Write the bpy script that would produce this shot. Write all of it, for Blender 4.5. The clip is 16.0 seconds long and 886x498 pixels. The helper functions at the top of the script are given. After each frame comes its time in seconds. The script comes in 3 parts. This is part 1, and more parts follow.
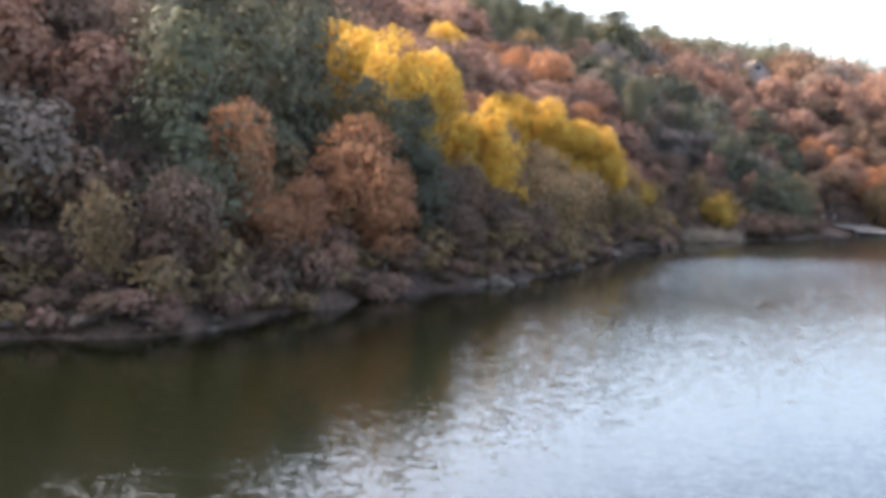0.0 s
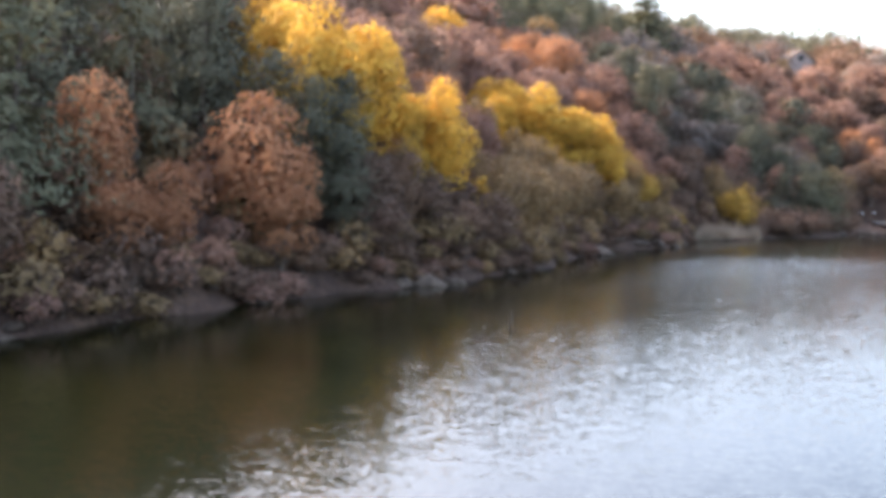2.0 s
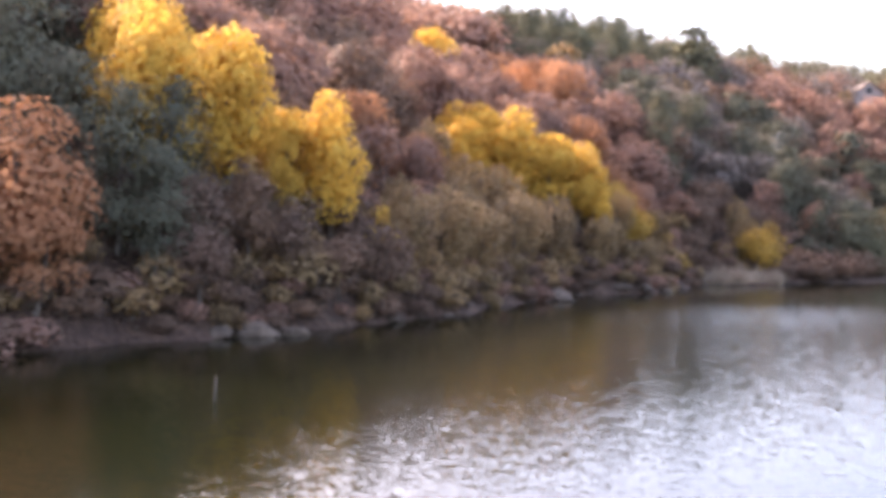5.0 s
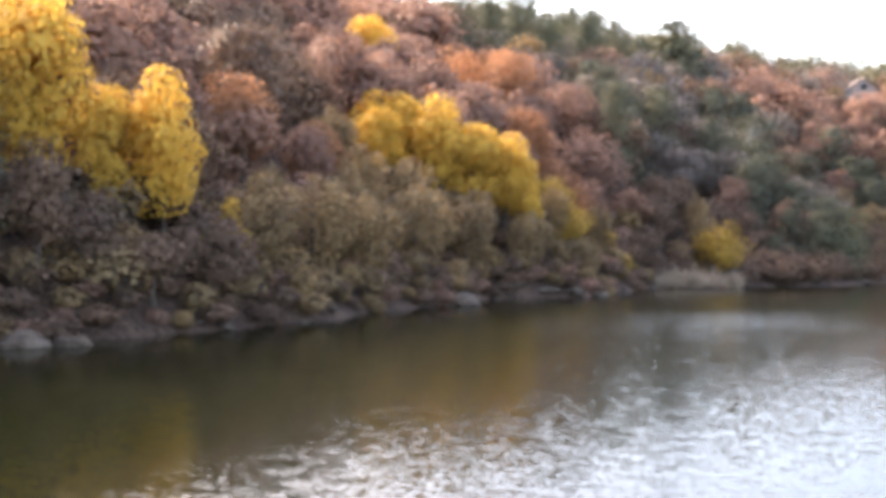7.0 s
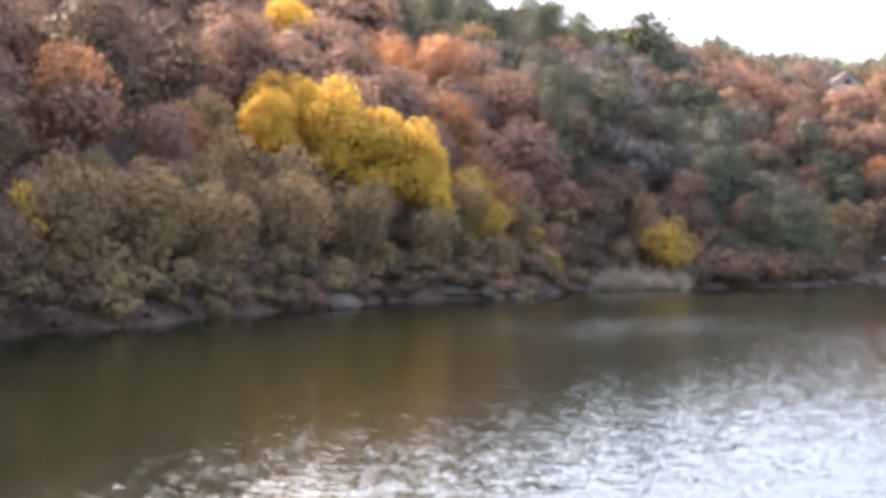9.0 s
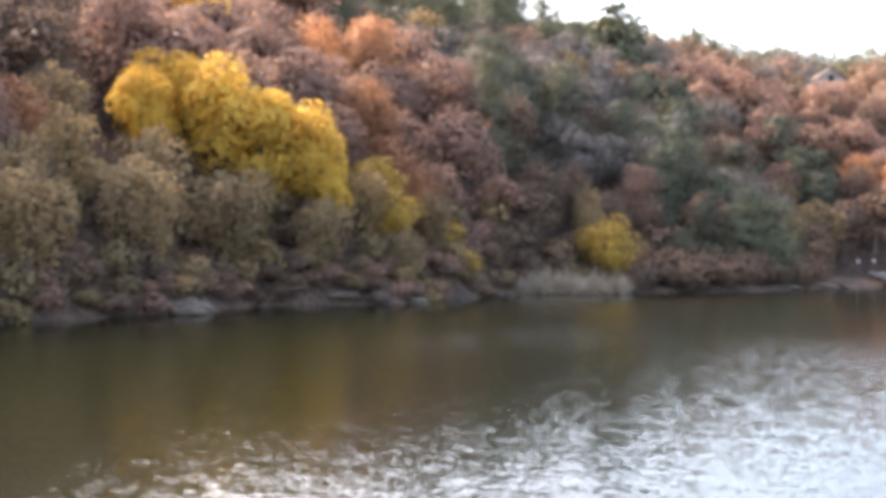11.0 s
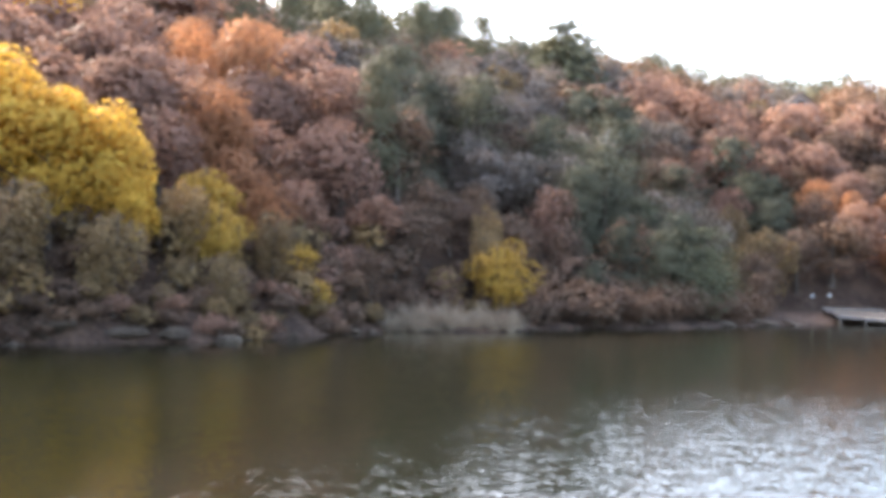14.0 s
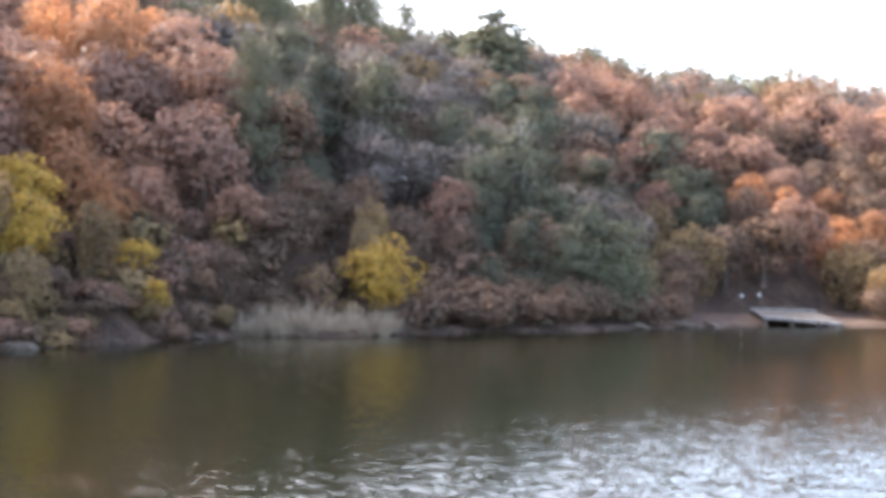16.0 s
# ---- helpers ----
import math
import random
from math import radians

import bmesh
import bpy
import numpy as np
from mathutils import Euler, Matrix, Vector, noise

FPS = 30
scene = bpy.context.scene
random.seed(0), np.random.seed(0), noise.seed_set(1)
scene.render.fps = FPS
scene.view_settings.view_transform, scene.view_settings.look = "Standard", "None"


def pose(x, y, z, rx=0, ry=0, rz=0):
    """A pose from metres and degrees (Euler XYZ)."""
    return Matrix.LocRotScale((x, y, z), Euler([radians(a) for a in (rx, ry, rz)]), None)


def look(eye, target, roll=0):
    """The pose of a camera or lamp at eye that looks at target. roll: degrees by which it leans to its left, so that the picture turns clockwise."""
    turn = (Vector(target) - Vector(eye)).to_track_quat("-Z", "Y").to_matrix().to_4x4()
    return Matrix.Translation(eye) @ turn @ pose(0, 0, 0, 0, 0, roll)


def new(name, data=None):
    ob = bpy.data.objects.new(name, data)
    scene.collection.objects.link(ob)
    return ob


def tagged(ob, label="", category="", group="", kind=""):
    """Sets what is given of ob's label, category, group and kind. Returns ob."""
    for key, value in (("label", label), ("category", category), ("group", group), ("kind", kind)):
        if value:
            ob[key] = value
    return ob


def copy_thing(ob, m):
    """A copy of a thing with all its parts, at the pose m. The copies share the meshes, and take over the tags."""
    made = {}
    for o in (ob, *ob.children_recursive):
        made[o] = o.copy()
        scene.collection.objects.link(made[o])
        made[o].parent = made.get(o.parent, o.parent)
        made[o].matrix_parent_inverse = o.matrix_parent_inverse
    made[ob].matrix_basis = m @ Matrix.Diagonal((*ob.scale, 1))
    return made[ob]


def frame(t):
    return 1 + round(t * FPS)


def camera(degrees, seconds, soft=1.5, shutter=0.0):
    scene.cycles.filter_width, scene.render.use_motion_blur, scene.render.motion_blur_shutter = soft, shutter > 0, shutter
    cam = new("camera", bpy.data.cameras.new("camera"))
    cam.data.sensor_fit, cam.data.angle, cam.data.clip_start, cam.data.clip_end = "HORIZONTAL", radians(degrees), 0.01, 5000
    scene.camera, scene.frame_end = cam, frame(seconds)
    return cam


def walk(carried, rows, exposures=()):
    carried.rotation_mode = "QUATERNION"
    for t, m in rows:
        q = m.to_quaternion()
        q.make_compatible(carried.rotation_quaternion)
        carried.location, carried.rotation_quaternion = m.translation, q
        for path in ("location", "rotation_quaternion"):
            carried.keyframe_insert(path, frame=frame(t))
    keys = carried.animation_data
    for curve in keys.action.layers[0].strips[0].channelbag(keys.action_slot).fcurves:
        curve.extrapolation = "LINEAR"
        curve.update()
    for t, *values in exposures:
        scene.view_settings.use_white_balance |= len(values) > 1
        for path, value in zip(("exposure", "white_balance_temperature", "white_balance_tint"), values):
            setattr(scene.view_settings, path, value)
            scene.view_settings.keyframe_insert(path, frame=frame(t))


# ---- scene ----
cam = camera(43.8, 16.0, soft=5.0)
# seconds, eye x y z, yaw, pitch, roll
ROWS = [
    (0.0, -3.29, -4.66, 6.62, 0.01, -3.09, -1.27),
    (0.5, -1.16, -2.34, 6.44, 0.12, -3.10, -1.23),
    (1.0, 0.95, -0.03, 6.29, 0.28, -3.09, -1.09),
    (1.5, 3.07, 2.26, 6.17, 1.42, -3.13, -1.05),
    (2.0, 5.21, 4.53, 6.06, 3.13, -3.15, -1.06),
    (2.5, 7.30, 6.80, 5.97, 5.04, -3.17, -1.13),
    (3.0, 9.38, 9.10, 5.88, 6.42, -3.20, -1.33),
    (3.5, 11.49, 11.47, 5.83, 7.46, -3.23, -1.49),
    (4.0, 13.58, 13.85, 5.82, 7.66, -3.12, -1.54),
    (4.2, 14.40, 14.80, 5.81, 7.69, -2.28, -1.51),
    (4.7, 16.42, 17.2, 5.74, 7.9, -1.2, -1.46),
    (6.5, 23.75, 26.08, 5.37, 8.88, -0.87, -1.26),
    (7.0, 25.65, 28.81, 5.18, 9.01, -0.74, -1.16),
    (7.5, 27.52, 31.58, 4.99, 9.14, -0.66, -1.04),
    (8.0, 29.34, 34.38, 4.79, 9.25, -0.55, -1.00),
    (8.5, 31.06, 37.17, 4.60, 9.30, -0.46, -0.83),
    (9.0, 32.73, 39.95, 4.42, 9.35, -0.37, -0.83),
    (11.1, 39.12, 51.44, 4.17, 9.45, -0.2, -1.1),
    (11.3, 39.71, 52.47, 4.14, 9.45, 0.03, -1.12),
    (11.5, 40.29, 53.48, 4.10, 9.47, 0.86, -1.13),
    (12.0, 41.76, 55.98, 3.99, 9.51, 1.62, -1.08),
    (12.5, 43.22, 58.47, 3.89, 9.55, 1.65, -1.09),
    (13.0, 44.64, 60.90, 3.81, 9.58, 1.70, -1.06),
    (13.5, 46.07, 63.32, 3.78, 9.61, 1.73, -1.13),
    (14.0, 47.47, 65.75, 3.76, 9.60, 1.72, -1.19),
    (14.5, 48.88, 68.22, 3.75, 9.64, 1.74, -1.18),
    (15.0, 50.31, 70.69, 3.71, 9.22, 1.79, -1.12),
    (15.5, 51.71, 73.10, 3.65, 8.53, 1.87, -0.96),
    (16.0, 53.11, 75.48, 3.60, 7.96, 1.90, -0.94),
]
# seconds, stops, kelvin, tint
LIGHT = [(0.0, 2.73, 6570, 12), (1.5, 2.82, 6570, 13), (2.2, 2.9, 6720, 16), (3.5, 3.08, 6800, 28), (4.2, 3.08, 6800, 28), (7.0, 3.12, 6950, 15), (9.0, 3.12, 6820, 14), (12.5, 3.11, 6800, 11), (14.5, 3.2, 6600, 11), (16.0, 3.28, 6480, 12)]
walk(cam, [(t, pose(x, y, z, 90 + pitch, 0, yaw) @ pose(0, 0, 0, 0, 0, -roll)) for t, x, y, z, yaw, pitch, roll in ROWS],
     exposures=LIGHT)


# ---- world, sun ----
SUN_AZ, SUN_EL = -55.0, 37.0  # degrees from +y towards +x, and over the horizon
world = bpy.data.worlds.new("hazy_sky")
scene.world = world
world.use_nodes = True
wn = world.node_tree.nodes
sky = wn.new("ShaderNodeTexSky")
sky.sky_type = "NISHITA"
sky.sun_disc = False
sky.sun_elevation, sky.sun_rotation = radians(SUN_EL), radians(SUN_AZ)
sky.air_density, sky.dust_density, sky.ozone_density = 1.0, 4.5, 1.0
wn["Background"].inputs["Strength"].default_value = 0.135
world.node_tree.links.new(sky.outputs["Color"], wn["Background"].inputs["Color"])
sun = new("sun", bpy.data.lights.new("sun", "SUN"))
sun.data.energy, sun.data.angle, sun.data.color = 1.6, radians(4.0), (1.0, 0.93, 0.82)
sun_way = Vector((math.sin(radians(SUN_AZ)) * math.cos(radians(SUN_EL)), math.cos(radians(SUN_AZ)) * math.cos(radians(SUN_EL)), math.sin(radians(SUN_EL))))
sun.matrix_basis = look(sun_way * 400, (0, 0, 0))

# ---- the lie of the land ----
SHORE_A = [(-160, -400), (-110, -150), (-70, -40), (-42, 20), (-30, 38), (-22, 41), (-15, 43), (-13, 48), (-9, 57), (-4, 67), (0, 73), (2, 77), (5, 83), (8, 91), (11, 104), (14, 109), (14, 115), (17, 121), (21, 124), (24, 129), (27, 138)]
SHORE_B = [(30, 146), (37, 149), (40, 155), (43, 160), (51, 166), (60, 180), (69, 192), (86, 200), (120, 212), (180, 240), (300, 262), (420, 300), (490, 100), (450, -200), (300, -420), (0, -450)]
LAKE = np.array(SHORE_A + SHORE_B, float)


def inland(x, y):
    """Metres from the waterline, positive on land."""
    x, y = np.asarray(x, float), np.asarray(y, float)
    best, inside = np.full(x.shape, 1e9), np.zeros(x.shape, bool)
    for (ax, ay), (bx, by) in zip(LAKE, np.roll(LAKE, -1, 0)):
        dx, dy = bx - ax, by - ay
        s = np.clip(((x - ax) * dx + (y - ay) * dy) / (dx * dx + dy * dy), 0, 1)
        best = np.minimum(best, np.hypot(x - ax - s * dx, y - ay - s * dy))
        if ay != by:
            inside ^= ((ay > y) != (by > y)) & (x < dx * (y - ay) / dy + ax)
    return np.where(inside, -best, best)


def smooth(a, b, v):
    s = np.clip((v - a) / (b - a), 0, 1)
    return s * s * (3 - 2 * s)


def ground_z(x, y):
    """Height of the land over the water, of the lake's bed below it."""
    x, y = np.asarray(x, float), np.asarray(y, float)
    d = inland(x, y) + 0.5 * np.sin(x * 0.9 + y * 0.4) + 0.4 * np.sin(x * 0.37 - y * 0.71 + 1)
    land = np.maximum(d, 0)
    bench = 5 * smooth(25, 32, x) + 9 * smooth(52, 66, x)
    rise = np.maximum(land - bench, 0)
    hill = 0.05 * np.minimum(land, bench) + 52 * (1 - np.exp(-rise / 75)) * (1 - 0.5 * smooth(86, 232, x)) * (1 - 0.8 * smooth(-60, -320, y)) * (1 - 0.85 * smooth(300, 420, x))
    rough = (np.sin(x * 0.21 + 1.3) * np.sin(y * 0.17) + 0.5 * np.sin(x * 0.5 + y * 0.43)) * np.minimum(rise, 30) / 30
    far = 1 - 0.7 * smooth(250, 1500, land)
    return np.where(d > 0, 0.4 * smooth(0, 1.5, d) + hill * far + 0.8 * rough, np.maximum(0.35 * d, -4))


# ---- materials ----
def nodes_of(name):
    mat = bpy.data.materials.new(name)
    mat.use_nodes = True
    return mat, mat.node_tree.nodes, mat.node_tree.links


def noise_at(n, l, scale, detail=4.0, stretch=(1, 1, 1), coords="Object"):
    where = n.new("ShaderNodeTexCoord")
    shape = n.new("ShaderNodeMapping")
    shape.inputs["Scale"].default_value = stretch
    tex = n.new("ShaderNodeTexNoise")
    tex.inputs["Scale"].default_value, tex.inputs["Detail"].default_value = scale, detail
    l.new(where.outputs[coords], shape.inputs["Vector"])
    l.new(shape.outputs["Vector"], tex.inputs["Vector"])
    return tex


def ramp(n, l, source, *stops):
    r = n.new("ShaderNodeValToRGB")
    while len(r.color_ramp.elements) < len(stops):
        r.color_ramp.elements.new(0.5)
    for e, (at, colour) in zip(r.color_ramp.elements, stops):
        e.position, e.color = at, (*colour, 1)
    l.new(source, r.inputs["Fac"])
    return r


def blend(n, l, fac, a, b, how="MIX"):
    m = n.new("ShaderNodeMix")
    m.data_type, m.blend_type = "RGBA", how
    for socket, value in ((m.inputs[0], fac), (m.inputs[6], a), (m.inputs[7], b)):
        if isinstance(value, (int, float)):
            socket.default_value = value
        elif isinstance(value, tuple):
            socket.default_value = (*value, 1)
        else:
            l.new(value, socket)
    return m.outputs[2]


def leaf_material(name, low, mid, high, through_light=0.4, per_tree=0.55):
    """Leaves: each leaf its own tint, each tree its own cast, light shining through."""
    mat, n, l = nodes_of(name)
    geo, info = n.new("ShaderNodeNewGeometry"), n.new("ShaderNodeObjectInfo")
    tint = ramp(n, l, geo.outputs["Random Per Island"], (0.0, low), (0.5, mid), (1.0, high))
    patch = noise_at(n, l, 0.45, 2.0)
    patchy = ramp(n, l, patch.outputs["Fac"], (0.3, low), (0.55, mid), (0.75, high))
    mixed = blend(n, l, 0.78, tint.outputs["Color"], patchy.outputs["Color"])
    cast = ramp(n, l, info.outputs["Random"], (0.0, (0.62, 0.58, 0.6)), (0.5, (1, 1, 1)), (1.0, (1.4, 1.25, 1.05)))
    colour = blend(n, l, per_tree, mixed, blend(n, l, 1.0, mixed, cast.outputs["Color"], "MULTIPLY"))
    skin = n["Principled BSDF"]
    skin.inputs["Roughness"].default_value = 0.65
    skin.inputs["Specular IOR Level"].default_value = 0.06
    l.new(colour, skin.inputs["Base Color"])
    glow = n.new("ShaderNodeBsdfTranslucent")
    l.new(colour, glow.inputs["Color"])
    both = n.new("ShaderNodeMixShader")
    both.inputs["Fac"].default_value = through_light
    l.new(skin.outputs["BSDF"], both.inputs[1])
    l.new(glow.outputs["BSDF"], both.inputs[2])
    l.new(both.outputs["Shader"], n["Material Output"].inputs["Surface"])
    return mat


def rough_material(name, colours, scale, bump=0.5, roughness=0.9, stretch=(1, 1, 1)):
    """Earth, bark, stone and timber: two scales of noise in colour and relief."""
    mat, n, l = nodes_of(name)
    coarse, fine = noise_at(n, l, scale, 5.0, stretch), noise_at(n, l, scale * 7, 6.0, stretch)
    info = n.new("ShaderNodeObjectInfo")
    a = ramp(n, l, coarse.outputs["Fac"], (0.3, colours[0]), (0.5, colours[1]), (0.7, colours[2]))
    b = ramp(n, l, fine.outputs["Fac"], (0.3, (0.55, 0.55, 0.55)), (0.7, (1.3, 1.3, 1.3)))
    c = ramp(n, l, info.outputs["Random"], (0.0, (0.8, 0.78, 0.76)), (1.0, (1.15, 1.15, 1.15)))
    colour = blend(n, l, 1.0, blend(n, l, 1.0, a.outputs["Color"], b.outputs["Color"], "MULTIPLY"), c.outputs["Color"], "MULTIPLY")
    skin = n["Principled BSDF"]
    skin.inputs["Roughness"].default_value = roughness
    skin.inputs["Specular IOR Level"].default_value = 0.25
    l.new(colour, skin.inputs["Base Color"])
    relief = n.new("ShaderNodeBump")
    relief.inputs["Strength"].default_value, relief.inputs["Distance"].default_value = bump, 0.25 / scale
    l.new(fine.outputs["Fac"], relief.inputs["Height"])
    l.new(relief.outputs["Normal"], skin.inputs["Normal"])
    return mat


LEAVES = {
    "yellow": leaf_material("yellow_leaves", (0.5, 0.29, 0.055), (0.67, 0.42, 0.08), (0.76, 0.52, 0.12), 0.5, 0.25),
    "orange": leaf_material("orange_leaves", (0.32, 0.162, 0.088), (0.385, 0.188, 0.098), (0.44, 0.222, 0.116), 0.45),
    "rust": leaf_material("rust_leaves", (0.242, 0.144, 0.107), (0.278, 0.164, 0.12), (0.318, 0.187, 0.137), 0.4),
    "brown": leaf_material("brown_leaves", (0.132, 0.085, 0.06), (0.162, 0.104, 0.073), (0.195, 0.127, 0.09), 0.3),
    "grey": leaf_material("grey_mauve_leaves", (0.158, 0.129, 0.107), (0.191, 0.156, 0.132), (0.223, 0.185, 0.158), 0.3),
    "olive": leaf_material("olive_leaves", (0.19, 0.129, 0.068), (0.238, 0.161, 0.084), (0.292, 0.199, 0.102), 0.35),
    "lime": leaf_material("dull_gold_leaves", (0.349, 0.218, 0.0512), (0.436, 0.273, 0.0621), (0.523, 0.343, 0.0839), 0.45, 0.2),
    "pine": leaf_material("pine_needles", (0.0763, 0.0741, 0.0491), (0.101, 0.0981, 0.0654), (0.131, 0.126, 0.085), 0.15),
    "green": leaf_material("green_needles", (0.0785, 0.0785, 0.048), (0.105, 0.104, 0.0643), (0.135, 0.132, 0.0818), 0.2),
}
BARK = rough_material("grey_brown_bark", ((0.07, 0.055, 0.045), (0.13, 0.10, 0.08), (0.2, 0.17, 0.14)), 1.6, 0.8, 0.9, (1, 1, 0.25))
TWIG = rough_material("bare_twigs", ((0.10, 0.075, 0.056), (0.14, 0.105, 0.08), (0.18, 0.138, 0.106)), 1.0, 0.2)
EARTH = rough_material("leaf_litter_on_earth", ((0.045, 0.026, 0.017), (0.07, 0.041, 0.027), (0.105, 0.064, 0.042)), 0.35, 0.8)
STONE = rough_material("pale_shore_stone", ((0.065, 0.046, 0.033), (0.105, 0.077, 0.056), (0.17, 0.13, 0.097)), 0.8, 0.8, 0.85)
STRAW = leaf_material("dry_reed", (0.2, 0.162, 0.128), (0.3, 0.25, 0.2), (0.4, 0.345, 0.285), 0.3)
PALE_PLANK = rough_material("pale_weathered_boards", ((0.16, 0.14, 0.125), (0.24, 0.21, 0.19), (0.32, 0.285, 0.26)), 1.2, 0.4, 0.8, (1, 6, 1))
PLANK = rough_material("weathered_planks", ((0.045, 0.037, 0.031), (0.075, 0.062, 0.053), (0.115, 0.096, 0.083)), 1.2, 0.4, 0.8, (1, 6, 1))
POST = rough_material("dark_wet_timber", ((0.04, 0.03, 0.025), (0.08, 0.065, 0.05), (0.13, 0.11, 0.09)), 2.0, 0.5, 0.8)


def water_material():
    """Dark lake water: the surface tilts this way and that in wind ripples of two sizes, less in the lee of the bank."""
    mat, n, l = nodes_of("lake_water")
    skin = n["Principled BSDF"]
    skin.inputs["Base Color"].default_value = (0.0048, 0.0056, 0.0018, 1)
    skin.inputs["IOR"].default_value = 1.333
    skin.inputs["Roughness"].default_value = 0.09
    wind = n.new("ShaderNodeAttribute")
    wind.attribute_name = "wind"

    def vector(what, a, b=None, scale=None):
        m = n.new("ShaderNodeVectorMath")
        m.operation = what
        l.new(a, m.inputs[0])
        if isinstance(b, tuple):
            m.inputs[1].default_value = b
        elif b:
            l.new(b, m.inputs[1])
        if scale:
            l.new(scale, m.inputs["Scale"])
        return m.outputs["Vector"]

    tilts = []
    for scale, steep in RIPPLES:
        swell = noise_at(n, l, scale, 1.5, (0.45, 1, 1))
        face = vector("MULTIPLY", vector("SUBTRACT", swell.outputs["Color"], (0.5, 0.5, 0.5)), (6.0, 6.0, 0.0))
        face = vector("MAXIMUM", vector("MINIMUM", face, (1.0, 1.0, 1.0)), (-1.0, -1.0, -1.0))
        tilts.append(vector("MULTIPLY", face, (steep, steep, 0.0)))
    tilt = vector("SCALE", vector("ADD", vector("ADD", *tilts), LEAN), scale=wind.outputs["Fac"])
    l.new(vector("NORMALIZE", vector("ADD", tilt, (0.0, 0.0, 1.0))), skin.inputs["Normal"])
    return mat


RIPPLES = ((4.5, 0.022), (19.0, 0.048))  # how many to the metre, slope of their faces
LEAN = (0.0, -0.03, 0.0)  # mean tilt added towards -y, so that far water mirrors sky rather than hill
WATER = water_material()


# ---- ground and water ----
rng = np.random.default_rng(7)


def sheet(name, xs, ys, height, material):
    """A grid over xs and ys with its heights, as one mesh."""
    gx, gy = np.meshgrid(xs, ys)
    verts = np.stack([gx.ravel(), gy.ravel(), height(gx, gy).ravel()], 1)
    w = len(xs)
    i = (np.arange(len(ys) - 1)[:, None] * w + np.arange(w - 1)[None]).ravel()
    faces = np.stack([i, i + 1, i + w + 1, i + w], 1)
    mesh = bpy.data.meshes.new(name)
    mesh.from_pydata(verts.tolist(), [], faces.tolist())
    mesh.polygons.foreach_set("use_smooth", np.ones(len(faces), bool))
    mesh.materials.append(material)
    return new(name, mesh), gx, gy


def steps(near_a, near_b, fine, far):
    """Coordinates that are fine in the middle and widen towards the horizon."""
    out = [far * ((k / 14) ** 2.2) for k in range(1, 15)]
    return np.array(sorted([near_a - v for v in out] + list(np.arange(near_a, near_b, fine)) + [near_b + v for v in out]))


ground, _, _ = sheet("ground", steps(-90, 160, 2.0, 3500), steps(-40, 400, 2.0, 3500), ground_z, EARTH)
tagged(ground, "brown leaf-littered earth of the steep wooded lakeside hill", "ground", kind="structure")


def breeze(x, y):
    """How far the wind off the bank has roughened the water: calm under the trees, rippled in the open."""
    d = -inland(x, y)
    gusts = 0.12 * np.sin(x * 0.11 + y * 0.05) * np.sin(y * 0.13 - x * 0.04 + 1)
    stronger = 0.75 * np.exp(-((y - 99) / 20) ** 2) * (1 - 0.8 * smooth(20, 29, d))
    return 0.12 + (0.74 - 0.1 * smooth(48, 80, y) - 0.1 * smooth(46, 60, x) * smooth(85, 100, y) + gusts + stronger) * smooth(2, 9, d)


def flat(gx, gy):
    return np.zeros(gx.shape)


water, wx, wy = sheet("water", np.concatenate([np.arange(-200, -30, 10.0), np.arange(-30, 130, 3.0), np.arange(130, 521, 10.0)]), np.concatenate([np.arange(-470, 0, 12.0), np.arange(0, 210, 3.0), np.arange(210, 331, 10.0)]), flat, WATER)
tagged(water, "dark green lake water with wind ripples", "water", kind="structure")
wind = water.data.attributes.new("wind", "FLOAT", "POINT")
wind.data.foreach_set("value", breeze(wx, wy).ravel().astype(np.float32))


# ---- builders of trees, shrubs and stones ----
def part(name, mesh, parent, label=""):
    ob = new(name, mesh)
    ob.parent = parent
    return tagged(ob, label)


def quads(name, verts, material):
    """A mesh out of loose four-cornered leaves, four rows of verts each."""
    count = len(verts) // 4
    mesh = bpy.data.meshes.new(name)
    mesh.vertices.add(4 * count)
    mesh.vertices.foreach_set("co", verts.astype(np.float32).ravel())
    mesh.loops.add(4 * count)
    mesh.loops.foreach_set("vertex_index", np.arange(4 * count, dtype=np.int32))
    mesh.polygons.add(count)
    mesh.polygons.foreach_set("loop_start", np.arange(0, 4 * count, 4, dtype=np.int32))
    mesh.materials.append(material)
    mesh.update(calc_edges=True)
    return mesh


def unit(v):
    return v / np.maximum(np.linalg.norm(v, axis=-1, keepdims=True), 1e-9)


def leaves_at(r, where, facing, long, wide):
    """Corners of leaves at the places given, turned at random round the way they face."""
    n = len(where)
    facing = unit(unit(facing) + 0.28 * r.normal(size=(n, 3)))
    along = unit(np.cross(facing, r.normal(size=(n, 3))))
    across = np.cross(facing, along)
    size = r.uniform(0.6, 1.3, (n, 1))
    a, b = along * long * size / 2, across * wide * size / 2
    return np.stack([where - a, where - 0.1 * a + b, where + a, where - 0.1 * a - b], 1).reshape(-1, 3)


